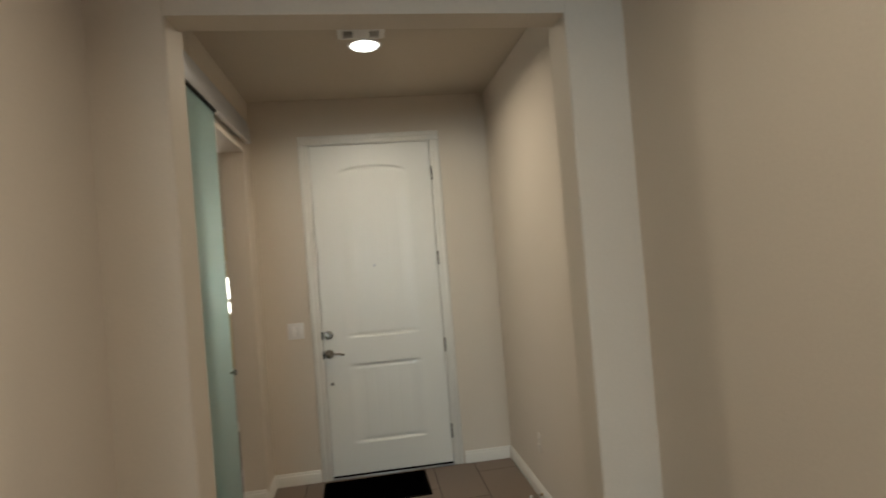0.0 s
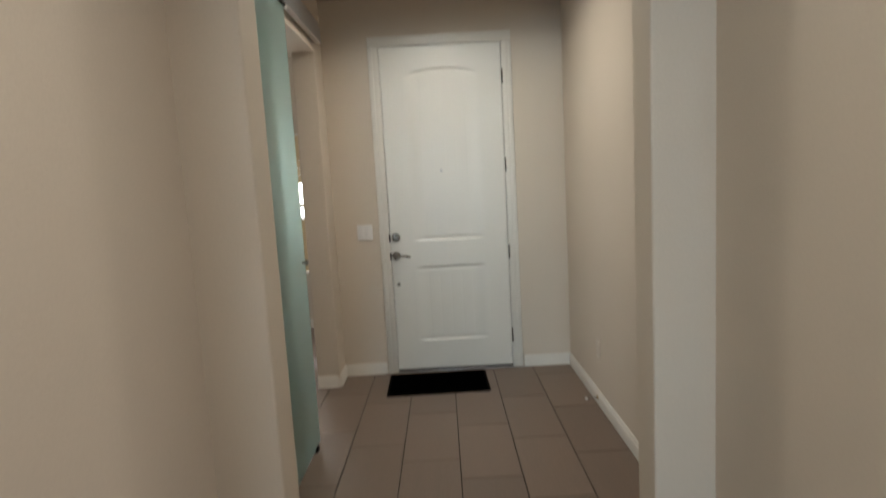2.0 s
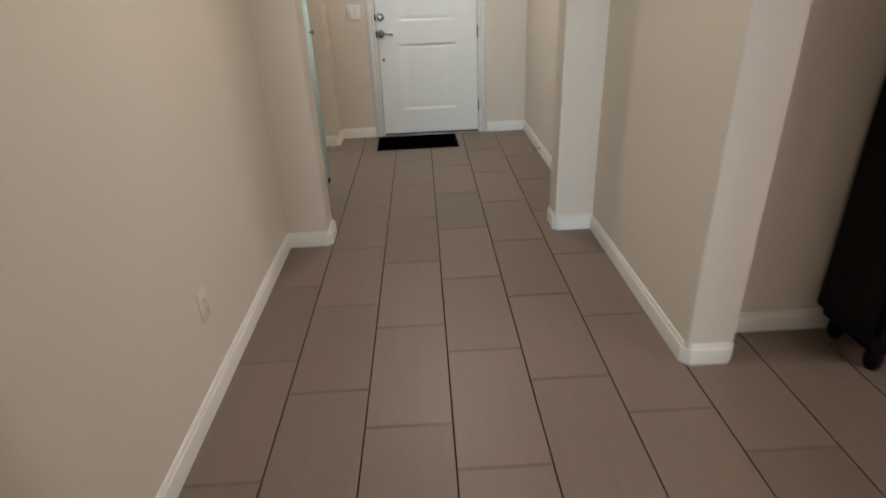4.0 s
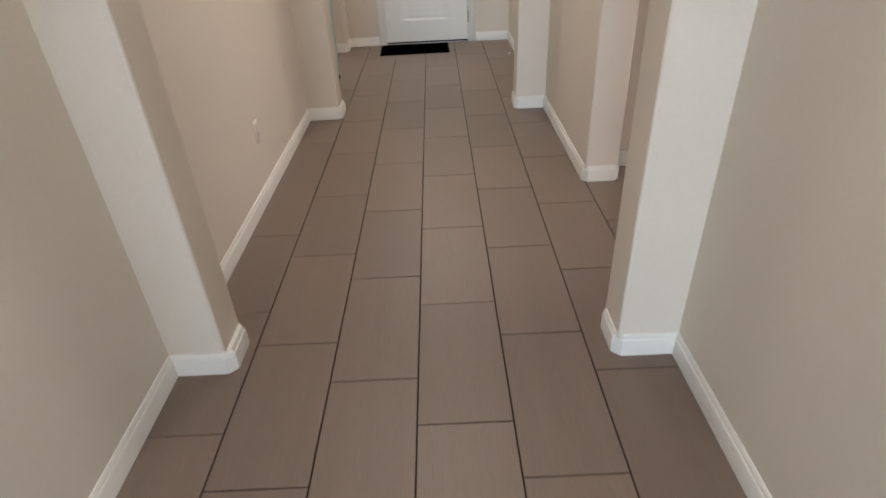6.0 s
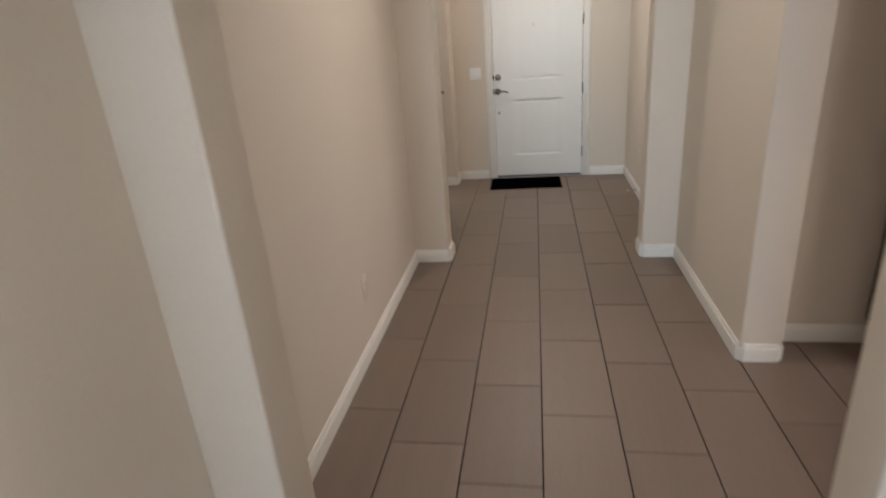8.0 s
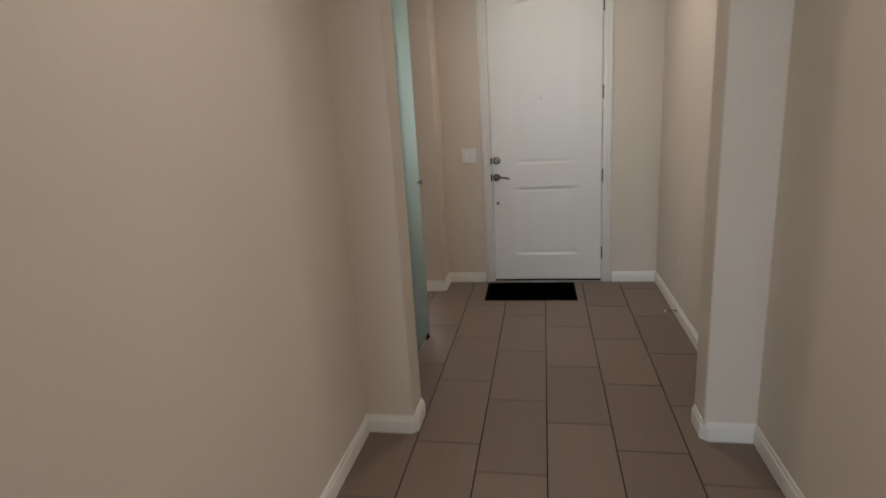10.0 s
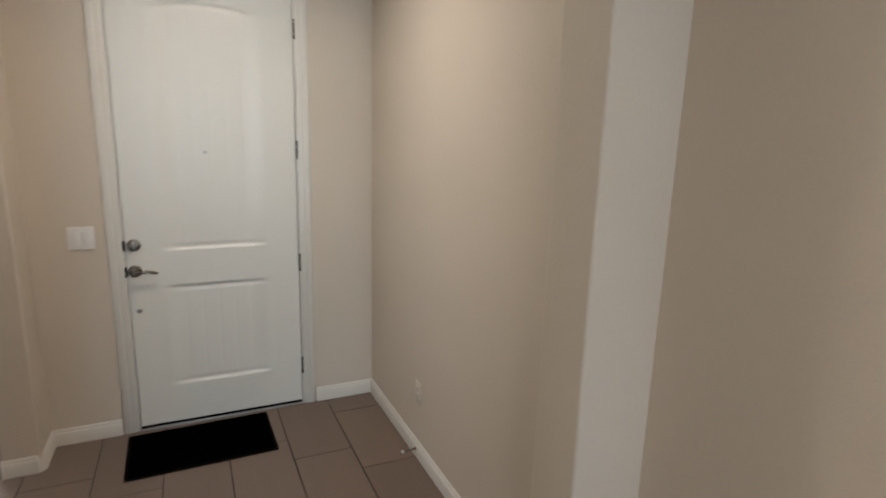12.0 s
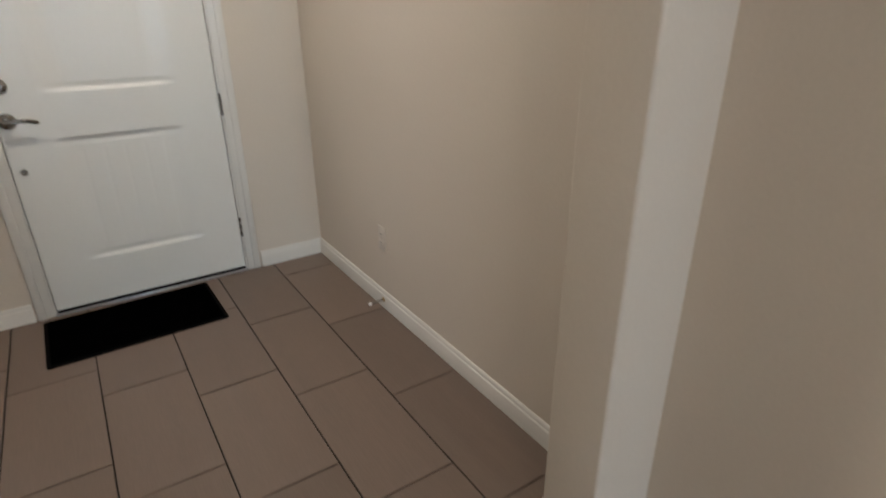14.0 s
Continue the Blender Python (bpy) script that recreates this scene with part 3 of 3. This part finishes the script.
# ---- windows ----
def window(name, m, width, height, label):
    """A framed window in a wall, standing in the plane y = 0 over its sill."""
    t = thing(name, m, label, "window", "structure")
    f = 0.05
    part("window_frame", box((-width / 2, -0.03, 0), (-width / 2 + f, 0.03, height), 0.004), trim_paint, t)
    part("window_frame", box((width / 2 - f, -0.03, 0), (width / 2, 0.03, height), 0.004), trim_paint, t)
    part("window_frame", box((-width / 2 + f, -0.03, 0), (width / 2 - f, 0.03, f), 0.004), trim_paint, t)
    part("window_frame", box((-width / 2 + f, -0.03, height - f), (width / 2 - f, 0.03, height), 0.004), trim_paint, t)
    part("meeting_rail", box((-width / 2 + f, -0.025, height / 2 - 0.02), (width / 2 - f, 0.025, height / 2 + 0.02), 0.003), trim_paint, t)
    for z in (0, 1):
        p = part("pane", box((-width / 2 + f, -0.003, f + z * (height / 2 - 0.03)), (width / 2 - f, 0.003, height / 2 - 0.02 + z * (height / 2 - 0.03))), clear, t)
        p.visible_shadow = False
    part("window_sill", box((-width / 2 - 0.04, -0.14, -0.025), (width / 2 + 0.04, 0.0, 0.0), 0.006), trim_paint, t)
    return t


window("window_1", pose(-1.975, 1.69, 0.60), 1.55, 1.38, "bright front room window behind golden shades")
window("window_4", pose(-4.06, 0.1, 0.8, 0, 0, 90), 1.6, 1.3, "white framed front room side window")
window("window_2", pose(3.66, -5.6, 0.85, 0, 0, -90), 1.4, 1.3, "white framed side room window")
window("window_3", pose(-1.6, -17.22, 0.3, 0, 0, 180), 3.5, 2.2, "wide white framed living room window")
# unseen window, added to go with the west wall's fill lamp
window("window_5", pose(4.06, -11.2, 0.75, 0, 0, -90), 2.4, 1.55, "unseen living room side window, added to light the hall's west wall")
shade = thing("roman_shade", pose(-1.975, 1.585, 1.52), "golden linen shade over the upper window", "window shade")
bm = bmesh.new()
for k in range(6):
    box((-0.80, -0.012 - 0.004 * (k % 2), k * 0.08), (0.80, -0.004, k * 0.08 + 0.079), 0.003, bm)
part("folds", bm, fabric, shade)
part("rail", box((-0.81, -0.02, 0.4805), (0.81, 0.012, 0.50), 0.003), plastic, shade, "white head rail")
cafe = thing("cafe_curtain", pose(-1.975, 1.585, 0.62), "golden linen curtain over the lower window", "curtain")
bm = bmesh.new()
n = 160
front = [(-0.80 + 1.6 * k / n, -0.02 + 0.013 * math.sin(k * 0.9)) for k in range(n + 1)]
for z in (0.0, 0.54):
    for off in (0.0, 0.003):
        for x, y in front:
            bm.verts.new((x, y - off, z))
bm.verts.ensure_lookup_table()
for k in range(n):
    a, b, c, d = k, n + 1 + k, 2 * (n + 1) + k, 3 * (n + 1) + k
    for q in ((a, a + 1, c + 1, c), (b, d, d + 1, b + 1), (c, c + 1, d + 1, d), (a, b, b + 1, a + 1)):
        bm.faces.new([bm.verts[v] for v in q])
part("cloth", bm, fabric, cafe)
part("rod", tube(0.008, 1.66, 16, m=pose(-0.83, -0.02, 0.55, 0, 90, 0)), plastic, cafe, "white curtain rod")

# ---- ground outside ----
structure("ground", box((-60, -60, -0.4), (60, 60, -0.16)), material("lawn", (0.08, 0.10, 0.05), 0.95, vary=0.3, grain=0.3), "plain ground outside the windows")

# ---- floor tiles ----
TW, TL, GAP, GAPX = 0.305, 0.6085, 0.0044, 0.0057
bm = box((-TW / 2 + GAPX / 2, -TL / 2 + GAP / 2, -0.012), (TW / 2 - GAPX / 2, TL / 2 - GAP / 2, 0.0))
bmesh.ops.bevel(bm, geom=[e for e in bm.edges if all(v.co.z > -0.001 for v in e.verts)], offset=0.0007, segments=1, affect="EDGES")
tile_mesh = mesh_of(bm, "tile", tile_stone)
rest = []
count = 0
for col in range(-14, 14):
    shift = -5.06 - TL / 3 * ((col + 1) % 3)
    for row in range(-22, 13):
        cx, cy = 0.002 + (col + 0.5) * TW, shift + (row + 0.5) * TL
        if not (-16.9 < cy < 1.75 and -3.95 < cx < 3.95):
            continue
        if -1.3 < cx < 2.4 and -7.3 < cy < 0.06:
            ob = new("tile", tile_mesh)
            ob.location = (cx, cy, random.uniform(-0.0005, 0.0))
            ob.rotation_euler = (random.uniform(-0.0006, 0.0006), random.uniform(-0.001, 0.001), 0)
            ob.parent = floor
            count += 1
        else:
            rest.append((cx, cy))
verts, faces = [], []
for cx, cy in rest:
    n = len(verts)
    a, b = TW / 2 - GAPX / 2, TL / 2 - GAP / 2
    verts += [(cx - a, cy - b, -0.012), (cx + a, cy - b, -0.012), (cx + a, cy + b, -0.012), (cx - a, cy + b, -0.012),
              (cx - a, cy - b, -0.0005), (cx + a, cy - b, -0.0005), (cx + a, cy + b, -0.0005), (cx - a, cy + b, -0.0005)]
    faces += [[n + q for q in f] for f in ((4, 5, 6, 7), (0, 1, 5, 4), (1, 2, 6, 5), (2, 3, 7, 6), (3, 0, 4, 7))]
me = bpy.data.meshes.new("tiles_beyond")
me.from_pydata(verts, [], faces)
me.materials.append(tile_stone)
tagged(new("tiles_beyond", me), "brown porcelain floor tiles of the rooms around", "floor tiles", kind="stuff")
